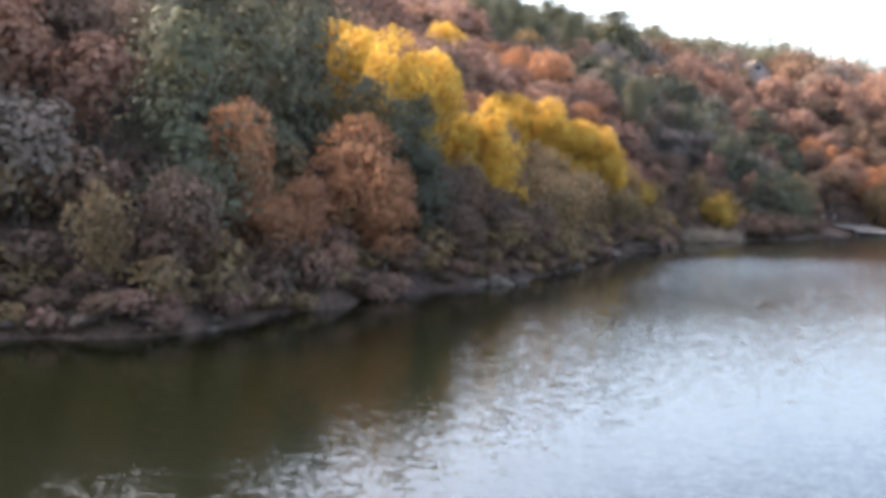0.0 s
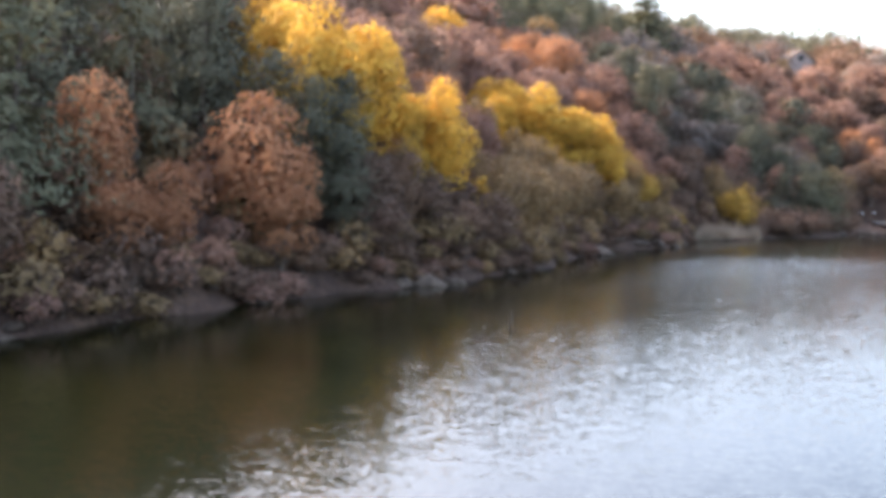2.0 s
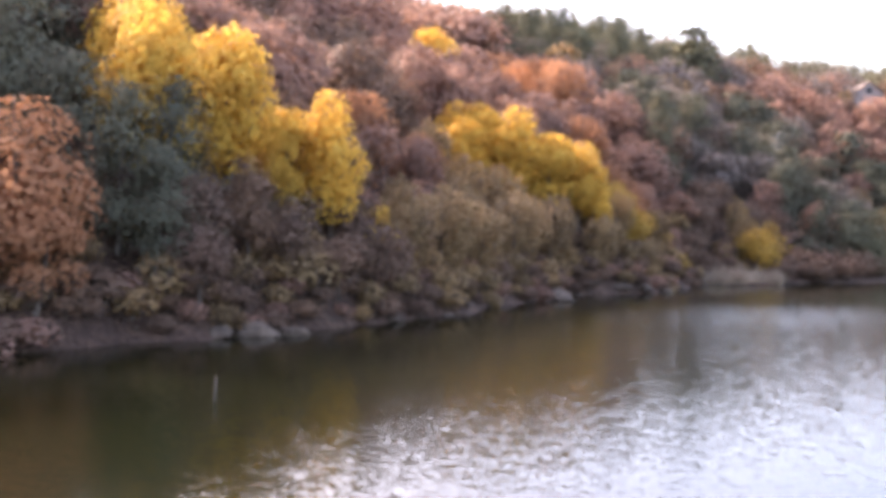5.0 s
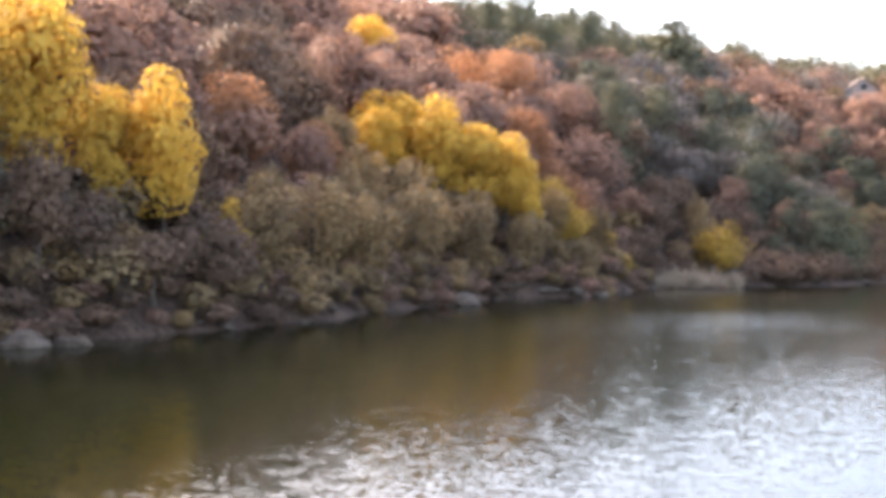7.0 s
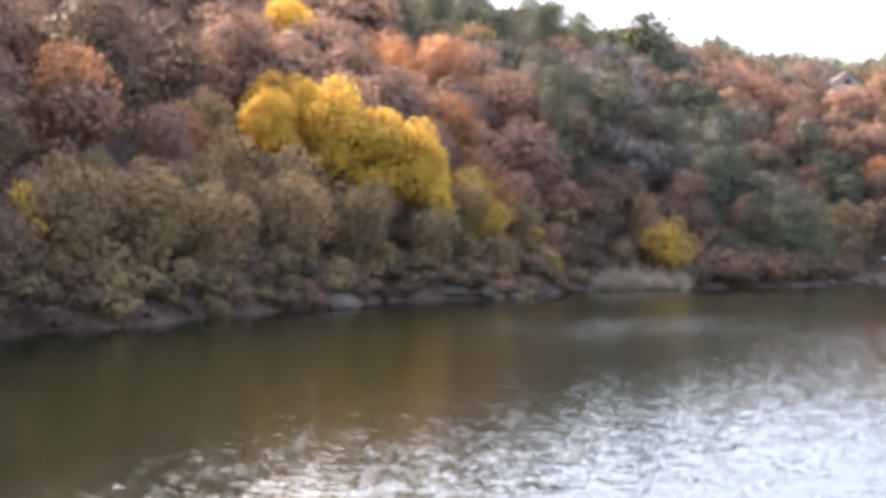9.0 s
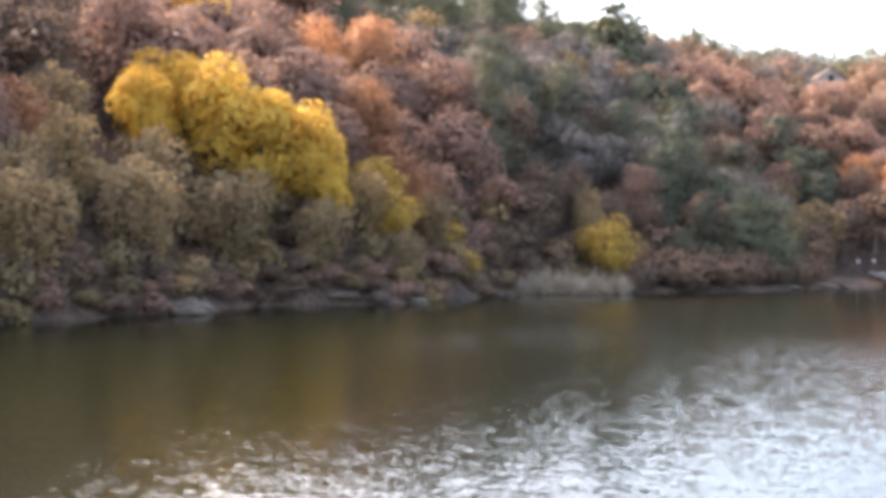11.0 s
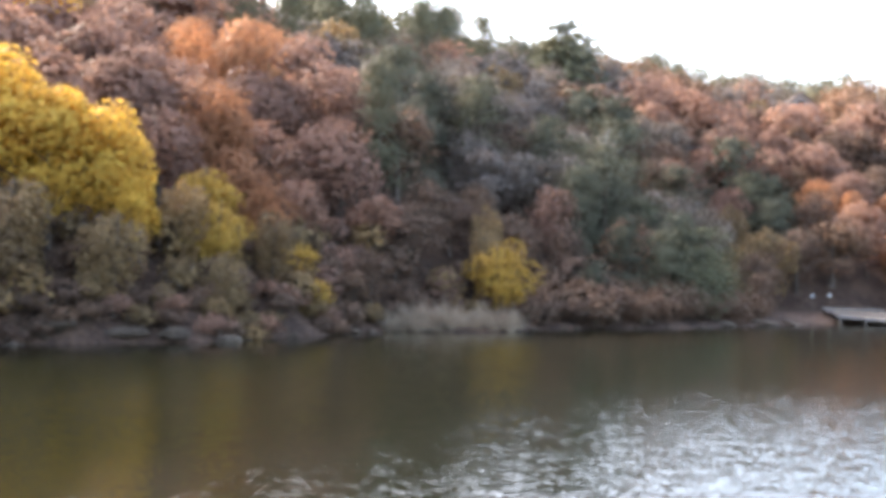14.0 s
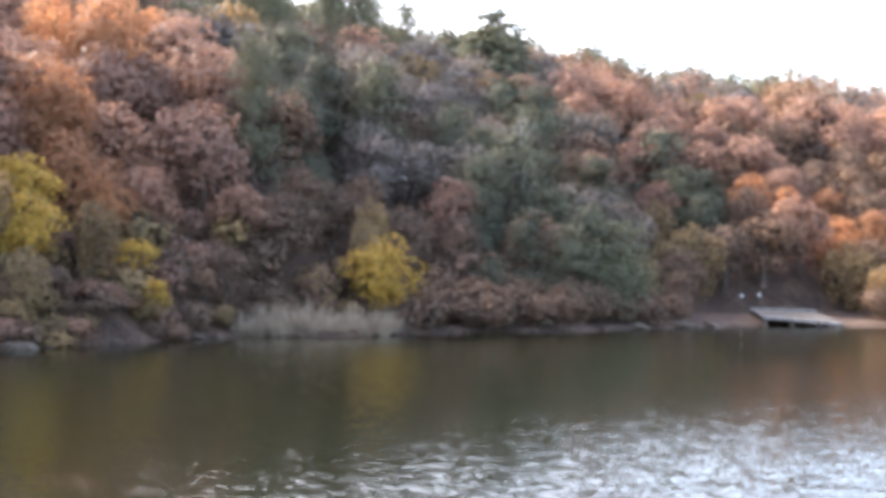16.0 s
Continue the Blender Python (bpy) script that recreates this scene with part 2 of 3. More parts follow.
def crown_broad(r, height, width, count, leaf, low=-0.06, lobes=20, loose=0.45):
    """A domed crown: an uneven shell of leafy lobes, closed above and ragged below."""
    way = unit(r.normal(size=(lobes, 3)) + (0, 0, 0.35))
    middle, half = height * (1 + low) / 2, height * (1 - low) / 2
    reach = r.uniform(0.42, 0.62, (lobes, 1))
    taper = 1 - 0.2 * np.clip(way[:, 2:3], 0, 1)
    centres = way * reach * np.array([width / 2, width / 2, half]) * np.concatenate([taper, taper, np.ones_like(taper)], 1) + (0, 0, middle)
    radius = r.uniform(0.36, 0.52, lobes) * width / 2 + 0.15
    which = r.integers(0, lobes, count)
    out = unit(r.normal(size=(count, 3)) + (0, 0, 0.3))
    push = radius[which][:, None] * (1.02 - loose + loose * r.random((count, 1)) ** 0.5)
    where = centres[which] + out * push * (1, 1, 0.9)
    where[:, 2] = np.maximum(where[:, 2], 0.25)
    dome = unit((where - (0, 0, middle)) / (width / 2, width / 2, half))
    return leaves_at(r, where, 0.7 * dome + 0.8 * out + (0, 0, 0.2), leaf, leaf * 0.75)


def crown_ragged(r, height, width, count, leaf, low=0.08):
    """A domed crown of few, large lobes that leaves gaps towards the foot."""
    return crown_broad(r, height, width, count, leaf, low, 16, 0.5)


def crown_column(r, height, width, count, leaf, low=-0.06):
    """An upright crown: tall plumes of leaves side by side, rounded at the top, thin at the foot."""
    plumes = 11
    a, s = r.uniform(0, 2 * math.pi, plumes), np.sqrt(r.random(plumes)) * 0.62
    s[0] = 0.05
    foot_x, foot_y = np.cos(a) * s * width / 2, np.sin(a) * s * width / 2
    top = height * (1.0 - 0.45 * s ** 1.5) * r.uniform(0.88, 1.0, plumes)
    girth = width / 2 * r.uniform(0.30, 0.44, plumes)
    which = r.integers(0, plumes, count)
    level = r.random(count) ** 0.75
    bulge = np.sqrt(np.clip(1 - ((level - 0.6) / 0.42) ** 2, 0.05, 1)) * np.where(level < 0.6, 0.75 + 0.25 * level / 0.6, 1)
    turn = r.uniform(0, 2 * math.pi, count)
    out = np.stack([np.cos(turn), np.sin(turn), 1.6 * np.clip(level - 0.55, 0, 1)], 1)
    rim = girth[which] * bulge * r.uniform(0.75, 1.05, count)
    where = np.stack([foot_x[which] * (0.75 + 0.4 * level) + np.cos(turn) * rim, foot_y[which] * (0.75 + 0.4 * level) + np.sin(turn) * rim, np.maximum(level * top[which], 0.25)], 1)
    return leaves_at(r, where, out, leaf * 1.15, leaf * 0.65)


def crown_pine(r, height, width, count, leaf, low=0.12):
    """A conifer's crown: boughs in rings, each a drooping spray of needles."""
    boughs = 80
    level = low + (0.98 - low) * r.random(boughs) ** 0.9
    turn = r.uniform(0, 2 * math.pi, boughs)
    reach = width / 2 * (0.25 + 0.85 * np.sqrt(np.clip(1 - ((level - low) / (1 - low)) ** 1.5, 0, 1))) * r.uniform(0.7, 1.1, boughs)
    which = r.integers(0, boughs, count)
    s = r.random(count) ** 0.6
    spread = 0.15 * width * (0.5 + s)
    x = np.cos(turn[which]) * reach[which] * s + r.normal(size=count) * spread * 0.5
    y = np.sin(turn[which]) * reach[which] * s + r.normal(size=count) * spread * 0.5
    z = level[which] * height - 0.05 * reach[which] * s + r.normal(size=count) * spread * 0.32
    where = np.stack([x, y, np.clip(z, 0.3, height)], 1)
    return leaves_at(r, where, np.stack([x, y, 0.8 * np.ones(count)], 1), leaf * 1.5, leaf * 0.5)


def crown_twigs(r, height, width, count, low=0.2):
    """Fine bare twigs that stand out and up from the limbs."""
    half, middle = height * (1 - low) / 2, height * (1 + low) / 2
    way = unit(r.normal(size=(count, 3)) + (0, 0, 0.2))
    where = way * (0.35 + 0.6 * r.random((count, 1))) * (width / 2, width / 2, half) + (0, 0, middle)
    along = unit(way + 0.5 * r.normal(size=(count, 3)) + (0, 0, 0.7)) * r.uniform(0.35, 0.9, (count, 1))
    across = unit(np.cross(along, r.normal(size=(count, 3)))) * 0.028
    return np.stack([where - along / 2 - across, where - along / 2 + across, where + along / 2 + across * 0.3, where + along / 2 - across * 0.3], 1).reshape(-1, 3)


def tube(bm, path, radii, sides=6):
    rings = []
    for k, p in enumerate(path):
        way = (Vector(path[min(k + 1, len(path) - 1)]) - Vector(path[max(k - 1, 0)])).normalized()
        u = way.orthogonal().normalized()
        v = way.cross(u)
        rings.append([bm.verts.new(Vector(p) + radii[k] * (math.cos(a) * u + math.sin(a) * v)) for a in (2 * math.pi * j / sides for j in range(sides))])
    for a, b in zip(rings, rings[1:]):
        for j in range(sides):
            bm.faces.new((a[j], a[(j + 1) % sides], b[(j + 1) % sides], b[j]))
    bm.faces.new(rings[-1])


def mesh_of(name, bm, material):
    mesh = bpy.data.meshes.new(name)
    bmesh.ops.recalc_face_normals(bm, faces=bm.faces)
    for f in bm.faces:
        f.smooth = True
    bm.to_mesh(mesh)
    bm.free()
    mesh.materials.append(material)
    return mesh


def trunk_mesh(r, height, width, limbs, upright):
    """A tapered, slightly crooked trunk with limbs."""
    bm = bmesh.new()
    foot = 0.018 * height + 0.05
    lean = r.normal(size=2) * 0.03 * height
    path = [(lean[0] * s + 0.05 * math.sin(9 * s), lean[1] * s + 0.05 * math.cos(7 * s), -0.6 + s * (height * 0.9 + 0.6)) for s in (0, 0.07, 0.25, 0.5, 0.75, 1)]
    tube(bm, path, [foot * k for k in (1.5, 1.05, 0.85, 0.6, 0.35, 0.08)])
    for k in range(limbs):
        s = r.uniform(0.25, 0.85)
        a, out = r.uniform(0, 2 * math.pi), width / 2 * r.uniform(0.55, 0.9) * (1.1 - 0.6 * s)
        z0 = s * height * 0.9
        rise = upright * out
        base = Vector((lean[0] * s, lean[1] * s, z0))
        tip = base + Vector((math.cos(a) * out, math.sin(a) * out, rise))
        bend = base.lerp(tip, 0.5) + Vector((0, 0, -0.12 * out))
        tube(bm, [base, bend, tip], [foot * 0.42 * (1.1 - s), foot * 0.25 * (1.1 - s), 0.012], 5)
    return mesh_of("trunk", bm, BARK)


SHAPES = {  # crown builder, leaves, leaf length, width of a 10 m tree, limbs, limbs' rise
    "yellow": (crown_ragged, 4600, 0.36, 7.2, 9, 0.9),
    "orange": (crown_broad, 3400, 0.38, 7.6, 9, 0.7),
    "rust": (crown_broad, 2000, 0.43, 7.2, 9, 0.8),
    "brown": (crown_broad, 1700, 0.39, 6.6, 12, 0.9),
    "grey": (crown_broad, 1700, 0.41, 7.0, 12, 0.9),
    "olive": (crown_column, 2200, 0.38, 6.6, 10, 1.0),
    "lime": (crown_broad, 2400, 0.37, 7.0, 9, 0.9),
    "pine": (crown_pine, 3400, 0.29, 6.4, 10, 0.1),
    "green": (crown_pine, 3400, 0.29, 7.0, 10, 0.1),
}
LABELS = {
    "yellow": "broadleaf tree in bright golden yellow autumn leaf",
    "orange": "broadleaf tree in burnt orange autumn leaf",
    "rust": "broadleaf tree in dull red-brown autumn leaf",
    "brown": "half-bare grey-brown tree with fine twigs",
    "grey": "half-bare grey-mauve tree with a dense twiggy crown",
    "olive": "olive and tawny lakeside tree losing its leaves",
    "lime": "small broadleaf tree in dull gold autumn leaf",
    "pine": "dark green pine with dense drooping boughs",
    "green": "grey-green conifer with loose broad boughs",
}
VARIANTS = 3
moulds = {}


def mould(kind, v, far):
    """The first tree of a kind and variant, 10 m high; later ones are copies of it."""
    r = np.random.default_rng(100 * v + 11 * sorted(SHAPES).index(kind))
    shape, count, leaf, wide, limbs, upright = SHAPES[kind]
    if far:
        count, leaf, limbs = 1150, 0.54, 3
    tree = new({"pine": "pine_tree", "green": "pine_tree"}.get(kind, {"lime": "golden"}.get(kind, kind) + "_tree"))
    tree.empty_display_size = 0.5
    part("trunk", trunk_mesh(r, 10, wide, limbs, upright), tree)
    part("crown", quads("crown", shape(r, 10, wide * (0.92, 1.0, 1.1)[v], count, leaf), LEAVES[kind]), tree)
    if kind in ("brown", "olive", "grey") and not far:
        tagged(part("branchwork", quads("branchwork", crown_twigs(r, 10, wide, {"brown": 450, "olive": 260, "grey": 450}[kind]), TWIG), tree, "bare grey twigs"), kind="stuff")
    return tagged(tree, LABELS[kind], "tree", kind + " trees on the lakeside hill")


used = []


def plant(kind, x, y, height, width, far=False):
    """Stands a tree of the kind at x, y on the slope."""
    v = int(rng.integers(VARIANTS))
    z = float(ground_z(x, y)) - 0.1
    scale = Vector((width / SHAPES[kind][3], width / SHAPES[kind][3], height / 10))
    turn = pose(x, y, z, rng.normal() * 2, rng.normal() * 2, rng.uniform(0, 360))
    used.append((x, y, width))
    if (kind, v, far) not in moulds:
        tree = moulds[kind, v, far] = mould(kind, v, far)
        tree.matrix_basis = turn @ Matrix.Diagonal((*scale, 1))
        return tree
    first = moulds[kind, v, far]
    return copy_thing(first, turn @ Matrix.Diagonal((*[a / b for a, b in zip(scale, first.scale)], 1)))


# ---- trees that stand out, by kind: x, y, height, width ----
YELLOW = [(0.7, 86.9, 10.4, 5.4), (-1.5, 84.6, 8.6, 5), (-4.6, 82.5, 12.8, 7.6), (-7.2, 77.5, 13.2, 7), (-12, 86, 11.5, 9), (-9.5, 82, 12, 7), (3.2, 129, 8.8, 6.2), (6, 129.8, 9.8, 7.2), (9.6, 128.6, 10.9, 7.6), (12.8, 127.6, 11, 7.4), (15.4, 129, 9.4, 6.4), (17, 129, 7.4, 5), (4.2, 125.2, 8.2, 6), (-3.6, 155.5, 11, 8)]
ORANGE = [(12.3, 163.8, 14, 9.2), (6.6, 163.6, 12, 7.6), (-15, 57, 8.6, 5.4), (-8.8, 66, 9.2, 7.4), (-11.8, 58.6, 5.4, 5), (-7, 64.4, 5.6, 5), (-12.8, 54.6, 5, 4.4), (20.6, 144, 5.2, 4.6), (-1.5, 104, 9.4, 6.5), (2, 113, 6.6, 5.5), (15, 147, 10.5, 8), (18.8, 143.5, 7.5, 6.5), (72.7, 228.5, 9, 8.6), (83.5, 222.2, 8, 7.6)]
RUST = [(39.6, 174.5, 8.6, 5.8), (14, 158, 12, 9), (18, 152, 9, 8), (22, 148, 7, 6), (-1.8, 131.9, 13, 7.5), (2.2, 139.3, 12, 8.4), (18.7, 166.6, 11, 10.2), (23.2, 155.9, 10, 9.4), (16.4, 162.8, 12, 7.6), (50.1, 234.3, 11, 11), (61, 251.8, 10, 11), (69.3, 244.6, 10, 11), (81, 256.2, 10, 11), (92.7, 259.1, 10, 11), (52.4, 210.9, 9, 8.5), (79.1, 232.6, 9, 8.9), (26.7, 154, 6.3, 6.6), (-0.4, 102.6, 8, 8)]
BROWN = [(-3.4, 112, 12.5, 9.4), (-5.6, 118, 12, 9), (20.1, 194.7, 12, 11), (73.2, 213.9, 10, 11), (68.3, 210.3, 9, 7.7), (41.7, 170.5, 6.3, 5.6), (86.3, 216.7, 9, 8.2), (29.7, 155.6, 6.3, 6.6), (31.2, 165.2, 6.3, 6.3), (27.8, 148.6, 4.9, 5.2), (2.7, 81, 4.2, 4.1), (-1.6, 77.6, 7.4, 3.8), (-3.4, 73.6, 6.4, 4.4), (-2.2, 71.6, 4.8, 4), (0.4, 79, 5, 4), (4.6, 86, 5, 4)]
GREY = [(31.5, 196.6, 11, 10.5), (38, 194.2, 11, 10.4), (32.3, 175, 10, 9.1), (53, 228.5, 10, 11), (21.7, 178.3, 12, 7.6), (28.2, 190.7, 11, 9), (24, 205, 11, 9), (34, 212, 11, 9.5)]
PINE = [(25.3, 162.3, 13, 5.3), (27.5, 171.3, 11, 4.9), (68.5, 220.9, 8, 4.1), (42.6, 175.8, 10, 5.9), (-15, 64, 12, 7), (-13.5, 72, 12, 7), (-6.6, 79, 8.6, 4.2), (-5.2, 75.6, 9, 4.6), (-9, 70.5, 9.6, 5), (-7, 72.6, 9, 4.6), (-4.6, 72.4, 7.6, 4.4), (-18.5, 62, 12, 8), (45.6, 200.5, 11.5, 8.5), (23, 176, 13, 8), (38, 187, 11, 7), (52, 178, 10.4, 7), (47.4, 172, 9.4, 5.6), (50.6, 173.5, 8.6, 6.5), (44.4, 167, 5.6, 4)]
GREEN = [(-17, 52.5, 11.5, 8.5), (20, 208.5, 15, 8), (55, 179, 9.2, 8), (14, 204, 14.5, 8), (17.5, 225, 17.5, 9), (25, 236, 15.5, 8), (11, 216, 17, 9), (21, 231, 16.5, 8), (19.4, 225, 17, 9.5), (5.5, 196, 15, 8), (8.5, 206, 15, 8), (2, 189, 14, 8), (30, 250, 14.5, 8), (38, 262, 13, 8)]
LIME = [(36.9, 156.2, 7.8, 6.2), (18.8, 136.8, 6.8, 6), (20.8, 134.2, 5.8, 5), (23.8, 142.2, 3.4, 4.4), (25.8, 139.8, 3.4, 3.8), (35.2, 162.8, 4.5, 2.4)]
OLIVE = [(34.8, 163.4, 8.2, 4.0), (35.3, 158.6, 7.4, 3.6), (20.4, 136, 4.6, 4), (13.2, 119, 6.6, 6), (10.6, 111, 6.6, 6), (8.5, 103, 7, 6.5), (6.5, 97, 7, 6), (5, 91.5, 6.5, 5.5), (22.5, 131, 4.2, 4), (6, 106.4, 6.8, 5.2), (8.3, 118.4, 7.3, 6.5), (13.1, 122.9, 6.8, 6.2), (19.4, 132.2, 5.9, 4.2), (18, 125.4, 5.6, 5), (64.4, 207.6, 9, 8.4), (60.7, 205.4, 6, 7.4), (83.3, 215.1, 9, 8.9)]
for kind, places in (("yellow", YELLOW), ("orange", ORANGE), ("rust", RUST), ("pine", PINE), ("green", GREEN), ("brown", BROWN), ("grey", GREY), ("olive", OLIVE), ("lime", LIME)):
    for x, y, h, w in places:
        plant(kind, x, y, h, w)

# ---- the wood between them: which kind prevails where ----
PREVAILS = {
    "pine": [(-19, 54), (-18, 66), (-15, 76), (-17, 48), (25, 186), (28, 178), (47, 198), (44, 214), (42, 185), (68, 219), (-10, 86), (18, 244), (30, 262), (42, 280), (56, 300), (76, 312), (97, 318)],
    "brown": [(-24, 45), (-30, 72), (-12, 138), (-10, 125), (19, 236), (5, 84), (24, 143), (33, 169), (74, 217), (68, 211), (47, 163), (42, 168), (86, 217), (30, 154), (-21, 42), (46, 208), (62, 188), (60, 272), (86, 292), (40, 240), (52, 214), (71, 231), (88, 236), (87, 250), (64, 240), (97, 248)],
    "grey": [(32, 221), (39, 206), (33, 179), (53, 230), (17, 204), (24, 223), (30, 212), (36, 200), (22, 192), (-21, 47), (44, 250), (30, 240), (66, 285), (100, 290), (55, 192)],
    "green": [(-15, 48), (31, 252), (15, 226), (57, 180), (52, 183), (50, 296)],
    "orange": [(-13, 55), (-8, 63), (12, 168), (80, 229), (5, 101)],
    "rust": [(-23, 53), (-27, 62), (-14, 67), (77, 219), (57, 216), (66, 232), (-25, 90), (-35, 70), (-12, 155), (-1, 145), (-8, 98), (0, 107), (20, 142), (18, 150), (21, 159), (24, 152), (50, 244), (40, 175), (14, 172), (5, 160), (18, 180), (61, 253), (73, 244), (81, 258), (93, 260), (-20, 170), (-3, 180), (106, 272), (110, 300)],
    "olive": [(-18, 44), (8, 92), (9, 100), (11, 110), (4, 83), (15, 119), (18, 126), (22, 134), (26, 138), (-4, 71), (65, 208), (58, 178), (84, 214), (45, 161)],
}
seats = [(x, y, kind) for kind, spots in PREVAILS.items() for x, y in spots]
SEAT_XY = np.array([(x, y) for x, y, _ in seats], float)


def prevailing(x, y):
    d = np.hypot(SEAT_XY[:, 0] - x, SEAT_XY[:, 1] - y) * rng.uniform(0.75, 1.25, len(seats))
    return seats[int(np.argmin(d))][2]


cells = {}


def occupy(x, y, w):
    cells.setdefault((int(x // 6), int(y // 6)), []).append((x, y, w))


def room(x, y, need):
    i, j = int(x // 6), int(y // 6)
    return all((x - a) ** 2 + (y - b) ** 2 > (need * 0.5 + 0.28 * w) ** 2
               for p in (-1, 0, 1) for q in (-1, 0, 1) for a, b, w in cells.get((i + p, j + q), ()))


for spot in used:
    occupy(*spot)
wood, near_wood, mid_wood, far_wood = [], [], [], []
tries = rng.uniform((-75, 20), (150, 400), (26000, 2))
for (x, y), d in zip(tries.tolist(), inland(tries[:, 0], tries[:, 1]).tolist()):
    if d < 2.0 or d > 165 or (abs(x - 80) < 8 and 262 < y < 308) or (62 < x < 84 and d < 13) or (26 < x < 42 and d < 7):
        continue
    if not room(x, y, 4.4 + 0.03 * min(d, 60)):
        continue
    occupy(x, y, 5.0)
    kind = prevailing(x, y)
    if rng.random() < (0.3 if kind in ("pine", "green") else 0.12):
        kind = ("brown", "grey")[int(rng.integers(2))] if kind in ("pine", "green") else ("brown", "rust", "olive")[int(rng.integers(3))]
    tall = {"yellow": 10, "orange": 10, "rust": 10, "brown": 9, "grey": 9.5, "olive": 8, "pine": 10.5, "green": 10}[kind] * rng.uniform(0.8, 1.15)
    if d < 14:
        tall *= 0.62 + 0.027 * d
    if d > 45:
        tall *= (rng.uniform(0.9, 1.4) if kind in ("pine", "green") else rng.uniform(1.0, 1.28)) * (1.12 if x < 48 else 1.0 + 0.08 * float(smooth(60, 100, d)))
    wood.append((d, kind, x, y, tall))
told = {kind: 0 for kind in SHAPES}
for d, kind, x, y, tall in sorted(wood):
    told[kind] += 1
    (far_wood if told[kind] > 265 or d > 75 or x > 110 or x < -13 - 0.43 * (y + 4) else near_wood if d < 28 else mid_wood).append((kind, x, y, tall))
for kind, x, y, tall in near_wood:
    plant(kind, x, y, tall, SHAPES[kind][3] * tall / 10 * rng.uniform(1.0, 1.3) * min(1.25, 0.95 + 0.01 * tall * tall / 10))

for kind, x, y, tall in mid_wood:
    plant(kind, x, y, tall, SHAPES[kind][3] * tall / 10 * rng.uniform(1.0, 1.3) * min(1.25, 0.95 + 0.01 * tall * tall / 10), True)

# ---- the far wood up to the ridge, one sheet of crowns a kind ----
def far_leaves(kind, x):
    """How many leaves a far crown has, and how long they are."""
    return (500 if x > -20 else 240, 0.62) if kind in ("pine", "green") else (400 if x > -20 else 180, 0.9)


for kind in sorted(SHAPES):
    rows = [row for row in far_wood if row[0] == kind]
    if not rows:
        continue
    shape, _, leaf, wide, _, _ = SHAPES[kind]
    blocks = []
    for _, x, y, tall in rows:
        w = wide * tall / 10 * rng.uniform(1.05, 1.45)
        blocks.append(shape(rng, tall, w * (1.12 if x > 55 else 1.0), *far_leaves(kind, x), 0.1 if x > 55 else 0.3) + (x, y, float(ground_z(x, y)) - 0.2))
    crowns = new("woodland", quads("woodland", np.concatenate(blocks), LEAVES[kind]))
    tagged(crowns, {"pine": "dark pines", "green": "grey-green pines", "rust": "red-brown autumn trees", "orange": "burnt orange autumn trees", "brown": "grey-brown half-bare trees", "grey": "grey-mauve half-bare trees", "olive": "tawny trees", "yellow": "yellow trees"}[kind] + " of the wooded hill up to its ridge", "woodland", kind="stuff")


# ---- a bare pale-barked tree on the slope ----
PALE_BARK = rough_material("pale_bark", ((0.3, 0.27, 0.24), (0.42, 0.39, 0.35), (0.52, 0.49, 0.45)), 1.4, 0.5, 0.85, (1, 1, 0.3))
bare = new("bare_tree")
bare.matrix_basis = pose(44.4, 196.6, float(ground_z(44.4, 196.6)) - 0.1, 0, 4, 30)
pale_stem = part("trunk", trunk_mesh(np.random.default_rng(41), 12.6, 5.0, 12, 1.7), bare)
pale_stem.data.materials[0] = PALE_BARK
tagged(part("branchwork", quads("branchwork", crown_twigs(np.random.default_rng(42), 12.8, 3.6, 110, 0.55), PALE_BARK), bare, "fine pale bare twigs"), kind="stuff")
tagged(bare, "leafless tree with pale grey bark among dark pines", "tree")


# ---- the cottage near the ridge ----
PLASTER = rough_material("weathered_pale_plaster", ((0.34, 0.27, 0.23), (0.42, 0.34, 0.295), (0.5, 0.41, 0.36)), 0.6, 0.3, 0.9)
ROOFING = rough_material("faded_roof_tiles", ((0.11, 0.08, 0.065), (0.15, 0.11, 0.09), (0.2, 0.15, 0.125)), 1.5, 0.7, 0.9, (1, 4, 1))
DARK_PANE = rough_material("dark_window_pane", ((0.012, 0.012, 0.013), (0.02, 0.02, 0.021), (0.03, 0.03, 0.03)), 1.0, 0.0, 0.2)


def block(bm, corners, depth):
    """A prism: corners on the front face, pushed back along +y."""
    front = [bm.verts.new(c) for c in corners]
    back = [bm.verts.new((x, y + depth, z)) for x, y, z in corners]
    bm.faces.new(front), bm.faces.new(back[::-1])
    for k in range(len(front)):
        j = (k + 1) % len(front)
        bm.faces.new((front[j], front[k], back[k], back[j]))


def hard_part(name, bm, material, parent, label=""):
    mesh = mesh_of(name, bm, material)
    mesh.polygons.foreach_set("use_smooth", np.zeros(len(mesh.polygons), bool))
    return part(name, mesh, parent, label)


